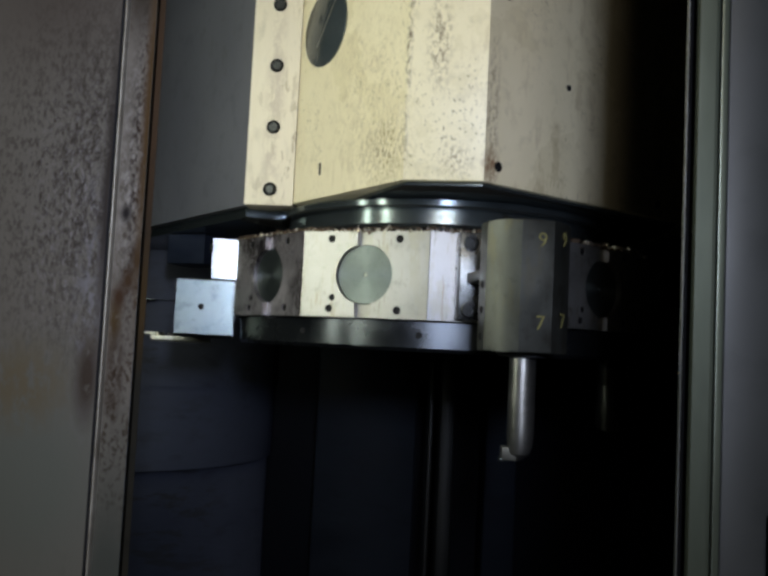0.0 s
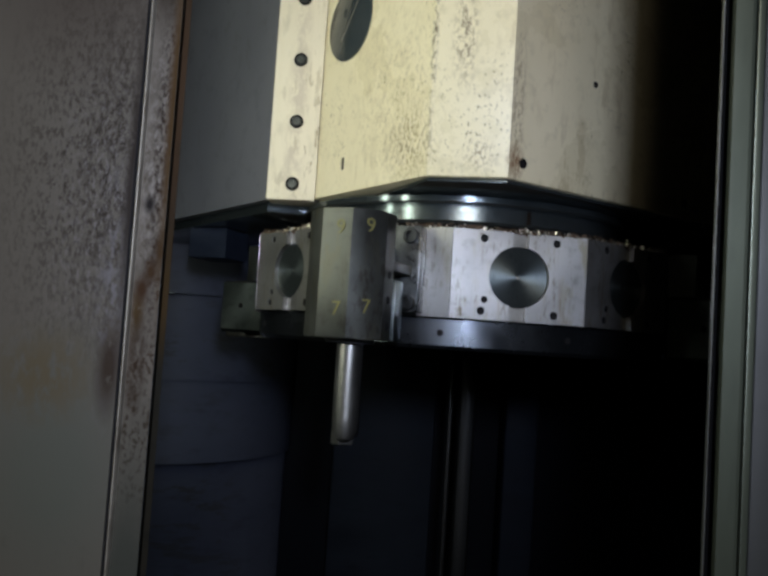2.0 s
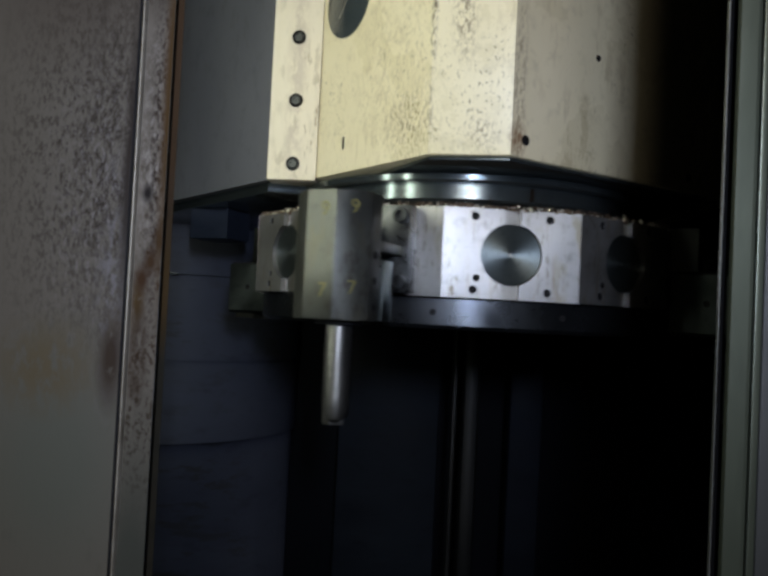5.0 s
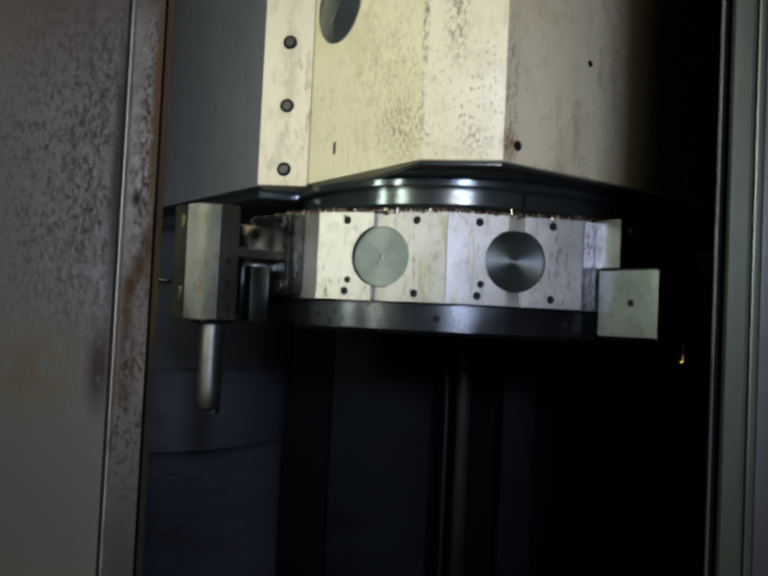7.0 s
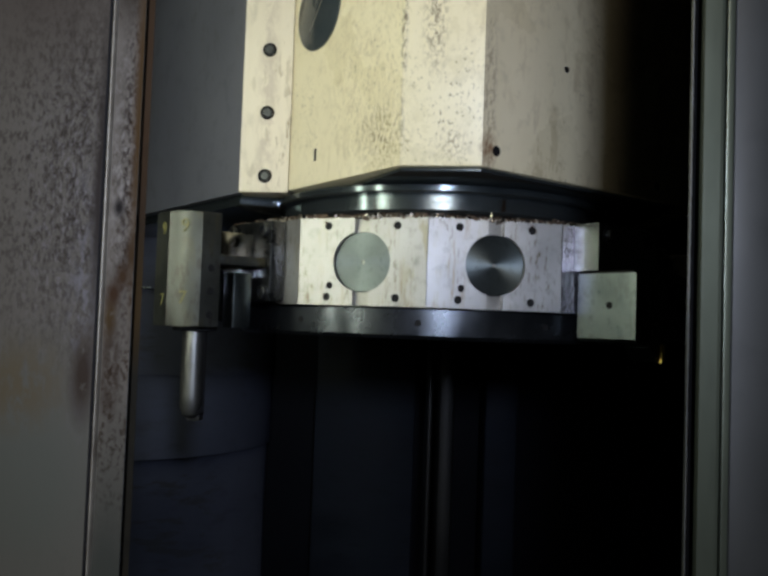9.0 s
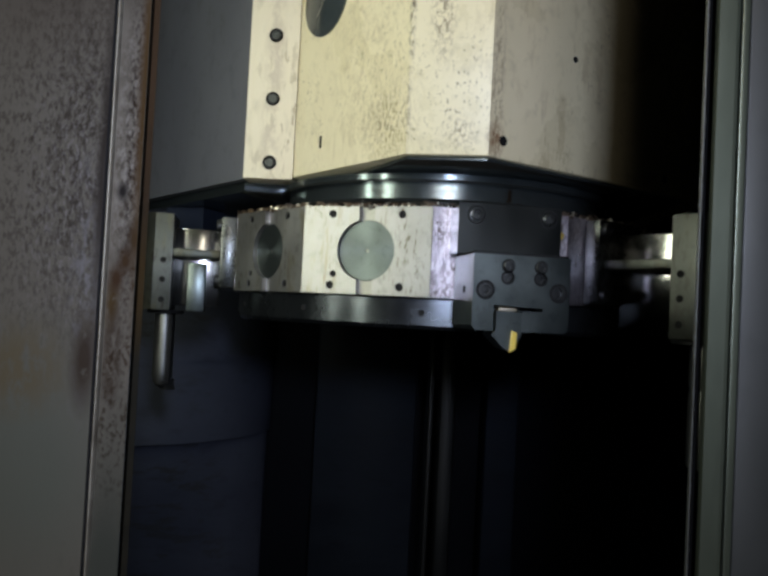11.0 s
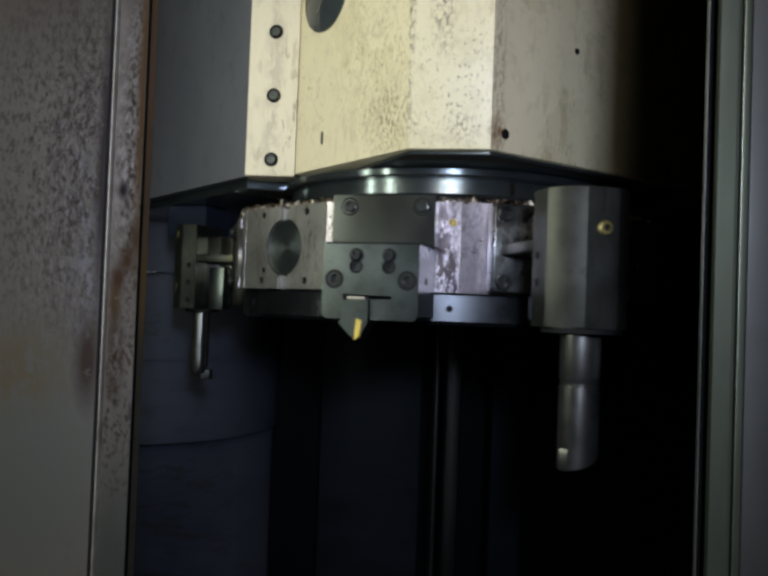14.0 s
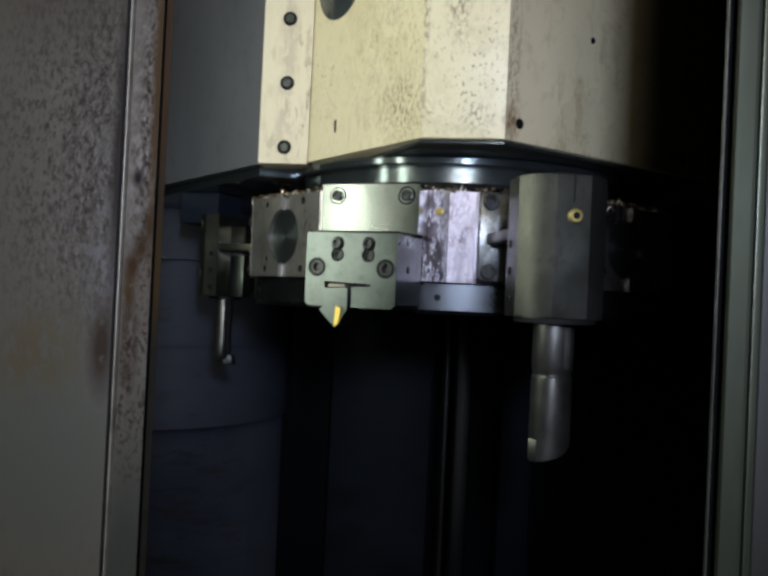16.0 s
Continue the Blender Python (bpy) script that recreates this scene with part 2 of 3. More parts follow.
# darker copy of the guard paint, with the shade behind the turret painted in
CURVED = surface("shaded_navy_guard", (0.0042, 0.0058, 0.0098), (0.0090, 0.0122, 0.0195), 6, 0.55, 0.0, 0.05, spec=0.08, stretch=(0.6, 1, 2.0))
# near-black: the unlit right side's shade is painted into the colour
SHADE = surface("shaded_guard_black", (0.0020, 0.0024, 0.0024), (0.0035, 0.004, 0.004), 4, 0.6, 0, 0.05, spec=0.05)
ROOM = surface("workshop_wall", (0.14, 0.14, 0.13), (0.18, 0.18, 0.17), 0.8, 0.8, 0, 0.0)


# ---- mesh helpers ----
def mesh(name, bm, material):
    bmesh.ops.recalc_face_normals(bm, faces=bm.faces)
    me = bpy.data.meshes.new(name)
    bm.to_mesh(me)
    bm.free()
    me.materials.append(material)
    me.polygons.foreach_set("use_smooth", [True] * len(me.polygons))
    me.set_sharp_from_angle(angle=radians(32))
    return me


def part(name, bm, material, parent=None, label="", m=None):
    me = bm if isinstance(bm, bpy.types.Mesh) else mesh(name, bm, material)
    ob = new(name, me)
    ob.parent = parent
    if m is not None:
        ob.matrix_basis = m
    if label:
        ob["label"] = label
    return ob


def thing(name, label, category, group="", kind="", m=None):
    ob = new(name)
    ob.empty_display_size = 0.02
    if m is not None:
        ob.matrix_basis = m
    return tagged(ob, label, category, group, kind)


def box(x0, x1, y0, y1, z0, z1, bevel=0.0, bm=None, seg=2):
    bm = bm or bmesh.new()
    vs = bmesh.ops.create_cube(bm, size=1)["verts"]
    bmesh.ops.transform(bm, verts=vs, matrix=Matrix.Translation(((x0 + x1) / 2, (y0 + y1) / 2, (z0 + z1) / 2))
                        @ Matrix.Diagonal((x1 - x0, y1 - y0, z1 - z0, 1)))
    if bevel:
        es = list({e for v in vs for e in v.link_edges})
        bmesh.ops.bevel(bm, geom=es, offset=bevel, segments=seg, affect="EDGES", profile=0.5)
    return bm


def prism(points, z0, z1, bevel=0.0, bm=None):
    """Upright prism over a plan polygon."""
    bm = bm or bmesh.new()
    lo = [bm.verts.new((x, y, z0)) for x, y in points]
    hi = [bm.verts.new((x, y, z1)) for x, y in points]
    n = len(points)
    caps = [bm.faces.new(lo[::-1]), bm.faces.new(hi)]
    for i in range(n):
        bm.faces.new((lo[i], lo[(i + 1) % n], hi[(i + 1) % n], hi[i]))
    if bevel:
        es = list({e for f in caps for e in f.edges})
        bmesh.ops.bevel(bm, geom=es, offset=bevel, segments=2, affect="EDGES", profile=0.5)
    return bm


def slab(loops, front, back, bm=None):
    """Plate in the x-z plane between y = front and back; the first loop is its outline, the others are holes."""
    bm = bm or bmesh.new()
    edges, pairs = [], []
    for loop in loops:
        f = [bm.verts.new((x, front, z)) for x, z in loop]
        b = [bm.verts.new((x, back, z)) for x, z in loop]
        for i in range(len(loop)):
            j = (i + 1) % len(loop)
            edges.append(bm.edges.new((f[i], f[j])))
            pairs.append((f[i], f[j], b[j], b[i]))
    bmesh.ops.triangle_fill(bm, edges=edges, use_beauty=True, normal=(0, -1, 0))
    for q in pairs:
        bm.faces.new(q)
    return bm


def circle(cx, cz, r, n=16, a0=0.0, a1=360.0):
    k = n if abs(a1 - a0) >= 360 else n - 1
    return [(cx + r * math.cos(radians(a0 + (a1 - a0) * i / k)), cz + r * math.sin(radians(a0 + (a1 - a0) * i / k))) for i in range(n)]


def lathe(profile, seg=40, bm=None, axis="Z", caps=True):
    """Turned body: profile of (radius, height)."""
    bm = bm or bmesh.new()
    rings = []
    for r, h in profile:
        ring = []
        for i in range(seg):
            a = 2 * math.pi * i / seg
            c, s = r * math.cos(a), r * math.sin(a)
            ring.append(bm.verts.new((c, s, h) if axis == "Z" else (c, h, s)))
        rings.append(ring)
    for a, b in zip(rings, rings[1:]):
        for i in range(seg):
            bm.faces.new((a[i], a[(i + 1) % seg], b[(i + 1) % seg], b[i]))
    if caps:
        bm.faces.new(rings[0][::-1])
        bm.faces.new(rings[-1])
    return bm


def socket_screw(name="cap_screw", r=0.0075, h=0.006):
    """Cap screw with a hexagon socket, its head towards -y."""
    bm = lathe([(r, 0), (r, -h + 0.0008), (r - 0.0008, -h), (r * 0.58, -h)], 20, axis="Y", caps=False)
    hexa = [(r * 0.58 * math.cos(math.pi * i / 10), r * 0.58 * math.sin(math.pi * i / 10)) for i in range(20)]
    lo = [bm.verts.new((x * 0.95, -h * 0.35, z * 0.95)) for x, z in hexa]
    bm.verts.ensure_lookup_table()
    top = [v for v in bm.verts if abs(v.co.y + h) < 1e-6 and math.hypot(v.co.x, v.co.z) < r * 0.6]
    for i in range(20):
        bm.faces.new((top[i], top[(i + 1) % 20], lo[(i + 1) % 20], lo[i]))
    bm.faces.new(lo)
    return mesh(name, bm, SCREW)


SCREWMESH = socket_screw()
# flat dark dot in place of a shaded hole
DOT = mesh("screw_hole", lathe([(0.0036, 0.001), (0.0036, -0.0002), (0.003, -0.0004), (0.002, -0.0001)], 12, axis="Y"), DARKGAP)
SMALLSCREW = socket_screw("small_screw", 0.0052, 0.004)
STRIPSCREW = socket_screw("strip_screw", 0.0058, 0.0012)


def screw(parent, x, y, z, me=None, name="cap_screw", label=""):
    return part(name, me or SCREWMESH, None, parent, label, pose(x, y, z))


# ---- enclosure ----
def structure(name, bm, material, label, category):
    return tagged(part(name, bm, material), label, category, kind="structure")


structure("wall_back", box(-1.3, 1.1, 1.75, 1.80, -0.75, 0.95), INNER, "sheet-metal rear guard of the machine, its dark blue deepened with shade", "wall")
structure("wall_west", box(-1.30, -1.25, 0.46, 1.745, -0.75, 0.95), INNER, "sheet-metal side guard, its dark blue deepened with shade", "wall")
structure("wall_east", box(0.75, 0.80, 0.56, 1.745, -0.75, 0.95), SHADE, "side guard of the machine, black for the shade on it", "wall")
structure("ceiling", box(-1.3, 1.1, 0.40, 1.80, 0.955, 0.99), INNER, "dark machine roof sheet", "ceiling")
structure("floor", box(-1.3, 1.1, 0.40, 1.80, -0.80, -0.755), SHADE, "chip tray, black for the shade on it", "floor")
structure("ground", box(-2.5, 2.5, -1.40, 1.95, -1.55, -1.50), ROOM, "grey concrete workshop floor", "ground")
# unseen wall behind the camera, added to hold the fill lamp in its opening
south = thing("wall_south", "plain grey workshop wall with an opening added for the fill lamp", "wall", kind="structure")
part("wall_piece", box(-2.4, -0.23, -1.40, -1.25, -1.5, 1.6), ROOM, south)
part("wall_piece", box(0.33, 2.4, -1.40, -1.25, -1.5, 1.6), ROOM, south)
part("wall_piece", box(-0.229, 0.329, -1.40, -1.25, -1.5, 0.25), ROOM, south)
part("wall_piece", box(-0.229, 0.329, -1.40, -1.25, 0.99, 1.6), ROOM, south)
structure("wall_left", box(-2.5, -2.4, -1.40, 1.95, -1.5, 1.6), ROOM, "plain grey workshop wall", "wall")
structure("wall_right", box(2.4, 2.5, -1.40, 1.95, -1.5, 1.6), ROOM, "plain grey workshop wall", "wall")
structure("wall_north", box(-2.4, 2.4, 1.85, 1.95, -1.5, 1.6), ROOM, "plain grey workshop wall", "wall")
structure("shop_ceiling", box(-2.5, 2.5, -1.40, 1.95, 1.6, 1.7), ROOM, "plain grey workshop ceiling", "ceiling")
structure("machine_base", box(-1.3, 1.1, 0.40, 1.80, -1.50, -0.801), SHADE, "dark machine base", "base")

# telescoping guard sheets beside and below the turret: each bends back into the machine and overlaps the next
gp = thing("guard_panel", "overlapping navy grey sheet-metal guards bending back behind the turret", "guard")


def guard_sheet(front, z0, z1, dip):
    """Sheet bending back on its right; its lower edge hangs lower towards the door by dip."""
    bend = [(-0.47 + 0.24 * math.sin(radians(6 * i)), front + 0.28 * (1 - math.cos(radians(6 * i)))) for i in range(16)]
    bend = [p for p in bend if p[1] < 1.744]
    outline = [(-0.80, front)] + bend + [(bend[-1][0], 1.748), (-0.80, 1.748)]
    bm = prism(outline, z0, z1, 0.0015)
    for v in bm.verts:
        if v.co.z < (z0 + z1) / 2:
            v.co.z -= dip * max(0.0, min(1.0, (-0.23 - v.co.x) / 0.3))
    return bm


part("upper_sheet", guard_sheet(1.476, 0.0535, 0.156, 0.0), GUARD, gp)
part("middle_sheet", guard_sheet(1.490, -0.104, 0.0525, 0.002), GUARD, gp)
part("lower_sheet", guard_sheet(1.500, -0.252, -0.1045, 0.012), GUARD, gp)
skirt = guard_sheet(1.530, -0.754, -0.2535, 0.0)
for v in skirt.verts:
    if v.co.z < -0.5:
        v.co.y = min(1.748, v.co.y + 0.20)
part("skirt", skirt, GUARD, gp, "skirt leaning back towards the tray")
part("rail", box(-0.80, -0.42, 1.470, 1.4755, 0.0515, 0.0550, 0.001), RING, gp, "narrow seam rail")
post = thing("guide_post", "dark blue-grey steel post with a rounded edge", "post")
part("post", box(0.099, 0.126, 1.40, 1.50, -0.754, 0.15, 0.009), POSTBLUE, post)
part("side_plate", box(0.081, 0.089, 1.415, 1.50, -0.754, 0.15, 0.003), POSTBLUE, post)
part("back_sheet", box(-0.13, 0.066, 1.62, 1.70, -0.754, 0.15, 0.004), CURVED, post, "navy sheet with shade in its colour")
part("side_sheet", box(0.200, 0.262, 1.60, 1.70, -0.754, 0.15, 0.004), CURVED, post, "navy sheet with shade in its colour")

# left sliding door, seen on its outer face
door = thing("door_1", "sliding steel door, grey paint stained and speckled with rust", "door", kind="structure")
DX = -0.1293
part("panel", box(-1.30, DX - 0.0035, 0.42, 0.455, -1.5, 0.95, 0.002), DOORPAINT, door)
part("edge_lip", box(DX - 0.0033, DX - 0.0018, 0.4175, 0.45, -1.5, 0.95, 0.0004), DARKGAP, door)
part("bright_edge", box(DX - 0.0008, DX + 0.0002, 0.4155, 0.45, -1.5, 0.95, 0.0005), BARE, door, "worn bright metal edge")
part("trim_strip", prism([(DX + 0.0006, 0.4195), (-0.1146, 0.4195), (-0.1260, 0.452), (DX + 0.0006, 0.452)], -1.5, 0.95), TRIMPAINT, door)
part("rusty_seal", prism([(-0.1143, 0.424), (-0.1112, 0.424), (-0.1207, 0.450), (-0.124, 0.450)], -1.5, 0.95), RUST, door, "brown rusty seal along the edge")

# right jamb
jamb = thing("door_2", "grey metal door jamb with a bright zinc edge", "door frame", kind="structure")
part("thin_seal", prism([(0.1669, 0.420), (0.1674, 0.420), (0.1675, 0.423), (0.1670, 0.423)], -1.5, 0.95), STRIPZINC, jamb, "thin bright seal edge")
part("seal_gap", prism([(0.1676, 0.424), (0.1708, 0.424), (0.1780, 0.441), (0.1746, 0.441)], -1.5, 0.95), GAPBLACK, jamb, "black strip for the shade in the seal gap")
part("zinc_edge", prism([(0.1708, 0.4190), (0.1714, 0.4155), (0.1800, 0.4155), (0.1803, 0.4166), (0.1820, 0.4168), (0.1820, 0.4400), (0.1785, 0.4400)][::-1],
                        -1.5, 0.95), JAMB, jamb, "bright zinc-coated edge")
part("groove", box(0.1822, 0.1826, 0.424, 0.44, -1.5, 0.95), GAPBLACK, jamb)
part("bead", prism([(0.1827, 0.4190), (0.1831, 0.4158), (0.1838, 0.4156), (0.1866, 0.4160), (0.1868, 0.44), (0.1827, 0.44)][::-1], -1.5, 0.95), JAMB, jamb, "narrow zinc bead")
part("cover", box(0.1872, 0.2150, 0.4165, 0.46, -1.5, 0.95, 0.002), JAMBGREY, jamb, "grey painted cover strip")
part("front_sheet", box(0.2155, 1.10, 0.47, 0.50, -1.5, 0.95, 0.002), SHADE, jamb, "black sheet for the dark recess beside the jamb")
part("handle", box(0.2095, 0.235, 0.385, 0.4164, -0.118, -0.078, 0.004), DARKGAP, jamb, "black handle")

# ---- ram ----
ram = thing("ram", "cream painted machine ram with oil speckles and bolted guide strip", "machine ram")
CL, CR, FR = (0.019, 0.8065), (0.0985, 0.796), (0.358, 0.9965)
SR, SL = (-0.1145, 0.985), (-0.1735, 0.9895)
RAMTOP = 0.9545
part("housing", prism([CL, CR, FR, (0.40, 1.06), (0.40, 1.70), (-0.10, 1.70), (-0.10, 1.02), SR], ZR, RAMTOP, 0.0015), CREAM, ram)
strip = part("guide_strip", prism([(SR[0] + 0.0005, SR[1] - 0.0045), (SR[0] + 0.0005, 1.03), (SL[0], 1.03), (SL[0], SL[1] - 0.004)],
                                  ZR - 0.003, RAMTOP, 0.0012), STRIPPAINT, ram)
for i in range(9):
    z = 0.1745 + 0.0768 * i
    hole = lathe([(0.0085, 0.002), (0.0085, -0.0003), (0.0078, -0.0007), (0.0070, -0.0002)], 18, axis="Y")
    part("counterbore", hole, DARKGAP, strip, m=pose(-0.1425, 0.9826 - 0.0003, z, 0, 0, -4.4))
    part("strip_screw", STRIPSCREW, None, strip, m=pose(-0.1425, 0.9822, z, 0, 0, -4.4))



def on_side(a, b, k, z, out=0.0):
    """Pose on the ram's upright side from a to b at the fraction k, with local -y pointing out."""
    d = Vector((b[0] - a[0], b[1] - a[1]))
    p = Vector(a) + d * k
    rz = math.degrees(math.atan2(d.y, d.x))
    n = Vector((d.y, -d.x)).normalized()
    return pose(p.x + n.x * out, p.y + n.y * out, z, 0, 0, rz)


win = part("sight_window", lathe([(0.046, 0.0), (0.046, -0.0012), (0.045, -0.0018), (0.0002, -0.0018)], 48, axis="Y", caps=False), WINDOW, ram,
           "round dark sight window", on_side(SR, CL, 0.26, 0.361))
# pale line set diagonally across the window
part("scratch", box(-0.052, 0.052, -0.0024, -0.0019, -0.0006, 0.0006), BARE, win, "pale diagonal line", pose(0, 0, 0, 0, -52, 0) @ pose(0.012, 0, 0)
     @ Matrix.Diagonal((0.72, 1, 1, 1)))
for k, z, r in ((0.058, 0.1755, 0.0052), (0.364, 0.2785, 0.0035), (0.862, 0.1745, 0.005), (0.076, 0.352, 0.004)):
    part("plug_hole", lathe([(r, 0.001), (r, -0.0004), (r * 0.9, -0.0008), (r * 0.7, -0.0003)], 14, axis="Y"), DARKGAP, ram,
         "dark plugged hole", on_side(CR, FR, k, z))
part("drip_mark", box(-0.0022, 0.0022, -0.0006, 0.0004, -0.007, 0.007, 0.0004), DARKGAP, ram, "dark drip mark", on_side(SR, CL, 0.274, 0.1925))

cover = thing("way_cover", "blue-grey painted sheet-metal way cover beside the ram", "machine cover")
GL = (-0.43, 1.33)
part("cover_sheet", prism([(SL[0] - 0.002, SL[1] + 0.012), (SL[0] - 0.002, SL[1] + 0.06), (-0.11, 1.10), (-0.11, 1.70), (-0.62, 1.70), (-0.62, 1.40), GL],
                          ZR - 0.001, RAMTOP, 0.001), GREYPAINT, cover)
part("lower_lip", prism([(SL[0] - 0.004, SL[1] + 0.03), (-0.112, 1.04), (-0.112, 1.60), (-0.60, 1.60), (-0.60, 1.42), (-0.42, 1.345)],
                        ZR - 0.014, ZR - 0.0012, 0.001), BLACKED, cover, "black lower edge")
lug = part("lug", prism([(-0.33, 1.22), (-0.27, 1.20), (-0.25, 1.26), (-0.31, 1.29)], 0.098, ZR - 0.0145, 0.003), LOWBLUE, cover, "dark steel lug")

# fixed black collar under the ram that carries the turret
collar = thing("turret_collar", "glossy blackened steel collar below the ram", "machine collar", m=pose(AX, AY, 0))
part("gasket", prism([(x * 0.985 + 0.015 * 0.1 - AX, y * 0.985 + 0.015 * 1.2 - AY) for x, y in (CL, CR, FR, (0.36, 1.3), (-0.09, 1.3), (-0.09, 1.02))],
                     ZR - 0.0045, ZR - 0.0005, 0.0008), BLACKED, collar, "black packing plate")
part("flange", lathe([(0.15, ZR - 0.005), (0.206, ZR - 0.005), (0.209, ZR - 0.007), (0.209, ZR - 0.013), (0.207, ZR - 0.015), (0.15, ZR - 0.015)],
                     128), BLACKED, collar)
part("drum", lathe([(0.15, ZR - 0.0145), (0.198, ZR - 0.0145), (0.198, 0.1265), (0.195, 0.1235), (0.05, 0.1235)], 128), BLACKED, collar)
part("spindle_nose", lathe([(0.10, 0.1232), (0.10, 0.112), (0.02, 0.112)], 48, caps=False), BLACKED, collar)

# ---- turret ----
turret = thing("tool_turret", "twelve-sided milled steel tool turret with round bores on each face", "tool turret", m=pose(AX, AY, 0))
HW = AP * math.tan(math.pi / 12)
core_r = (AP - 0.014) / math.cos(math.pi / 12)
core = prism([(core_r * math.sin(radians(30 * i + 15)), -core_r * math.cos(radians(30 * i + 15))) for i in range(12)], ZB + 0.0005, ZT - 0.0005)
part("core", core, BLACKED, turret)
part("top_ring", lathe([(0.10, 0.1115), (0.244, 0.1115), (0.249, ZT + 0.0005), (0.10, ZT + 0.0005)], 96), GRIME, turret, "rust-stained top ring")
ring = part("bottom_ring", lathe([(0.05, ZB - 0.0005), (0.253, ZB - 0.0005), (0.254, ZB - 0.002), (0.254, -0.0085), (0.250, -0.0125), (0.05, -0.0125)], 120),
            RING, turret, "dark polished bottom ring")
for i in range(12):
    part("pin_hole", lathe([(0.0034, 0.001), (0.0034, -0.0003), (0.003, -0.0006), (0.002, -0.0002)], 12, axis="Y"), DARKGAP, ring,
         m=pose(0, 0, 0, 0, 0, 30 * i + 13.2) @ pose(0, -0.2542, 0.004))


def station_mesh():
    """Face plate of one station: two halves round the bore and its key slots, with screw holes."""
    bm = bmesh.new()
    r, s, zc, w = 0.031, 0.0085, 0.064, HW - 0.0004
    a = math.degrees(math.asin(s / r))
    right = [(s, ZB), (w, ZB), (w, ZT), (s, ZT)] + circle(0, zc, r, 25, 90 - a, -90 + a)
    left = [(-x, z) for x, z in right][::-1]
    for sgn, outline in ((1, right), (-1, left)):
        holes = [circle(sgn * 0.0375, zc + dz, 0.0042, 14) for dz in (-0.036, 0.0365)]
        if sgn < 0:
            holes.append(circle(-0.0345, zc - 0.0245, 0.0036, 14))
        slab([outline] + holes, -AP, -AP + 0.0136, bm)
    return mesh("station_face", bm, STEEL)


SF = station_mesh()
SF2 = SF.copy()
SF2.materials[0] = STAINED
COVERMESH = mesh("bore_cover", lathe([(0.0308, 0.006), (0.0308, 0.0006), (0.0300, 0.0), (0.0018, 0.0006), (0.0014, 0.004)], 56, axis="Y"), TURNED)
KEYMESH = mesh("key_slot", box(-0.0083, 0.0083, -AP + 0.0062, -AP + 0.0135, ZB + 0.0003, ZT - 0.0003), SLOTSTEEL)
HOLEMESH = mesh("hole_floor", lathe([(0.0045, 0.0), (0.0045, 0.001)], 12, axis="Y"), DARKGAP)
for i in range(12):
    m = pose(0, 0, 0, 0, 0, 30 * i)
    me, note = (SF2, "speckled stained face plate") if i in (1, 6, 7, 8) else (SF, "")
    face = part("station_face", me, None, turret, note, m)
    part("key_slot", KEYMESH, None, face)
    part("bore_cover", COVERMESH, None, face, "round turned steel bore cover", pose(0, -AP + 0.0045, 0.064))
    for x, z in ((-0.0375, 0.028), (0.0375, 0.028), (-0.0375, 0.1005), (0.0375, 0.1005), (-0.0345, 0.0395)):
        # shallow black floor that paints the hole's shade
        part("hole_floor", HOLEMESH, None, face, m=pose(x, -AP + 0.0016, z))
    if i == 6:
        part("brass_plug", lathe([(0.0038, 0.001), (0.0038, -0.0022), (0.0026, -0.0028), (0.0016, -0.001)], 16, axis="Y"), BRASS, face,
             "small brass plug", pose(0.061, -AP, 0.088))

# chips caught on the upper rim
cb = bmesh.new()
rng = random.Random(5)
for i in range(900):
    a = rng.uniform(0, 2 * math.pi)
    rr = rng.uniform(0.247, 0.262)
    s = rng.uniform(0.0005, 0.0028)
    vs = bmesh.ops.create_icosphere(cb, subdivisions=1, radius=s)["verts"]
    mm = pose(rr * math.sin(a), -rr * math.cos(a), ZT + rng.uniform(0.0003, 0.0035), rng.uniform(0, 90), rng.uniform(0, 90), rng.uniform(0, 360))
    bmesh.ops.transform(cb, verts=vs, matrix=mm @ Matrix.Diagonal((rng.uniform(0.5, 2.2), rng.uniform(0.3, 0.8), rng.uniform(0.2, 0.7), 1)))
grime = bmesh.new()
for i in range(1500):
    k, u = rng.randrange(12), rng.uniform(-HW, HW)
    vs = bmesh.ops.create_icosphere(grime, subdivisions=1, radius=rng.uniform(0.0006, 0.0019))["verts"]
    mm = pose(0, 0, 0, 0, 0, 30 * k) @ pose(u, -AP + rng.uniform(-0.0006, 0.008), ZT + rng.uniform(-0.0010, 0.0045) - 0.004 * rng.random() ** 6)
    bmesh.ops.transform(grime, verts=vs, matrix=mm @ Matrix.Diagonal((rng.uniform(0.8, 2.4), rng.uniform(0.5, 1.0), rng.uniform(0.4, 1.0), 1)))
tagged(part("grime_crust", grime, GRIME, turret, "brown oily grime along the rim"), kind="stuff")
tagged(part("chip_litter", cb, CHIP, turret, "small rusty metal chips on the rim"), kind="stuff")


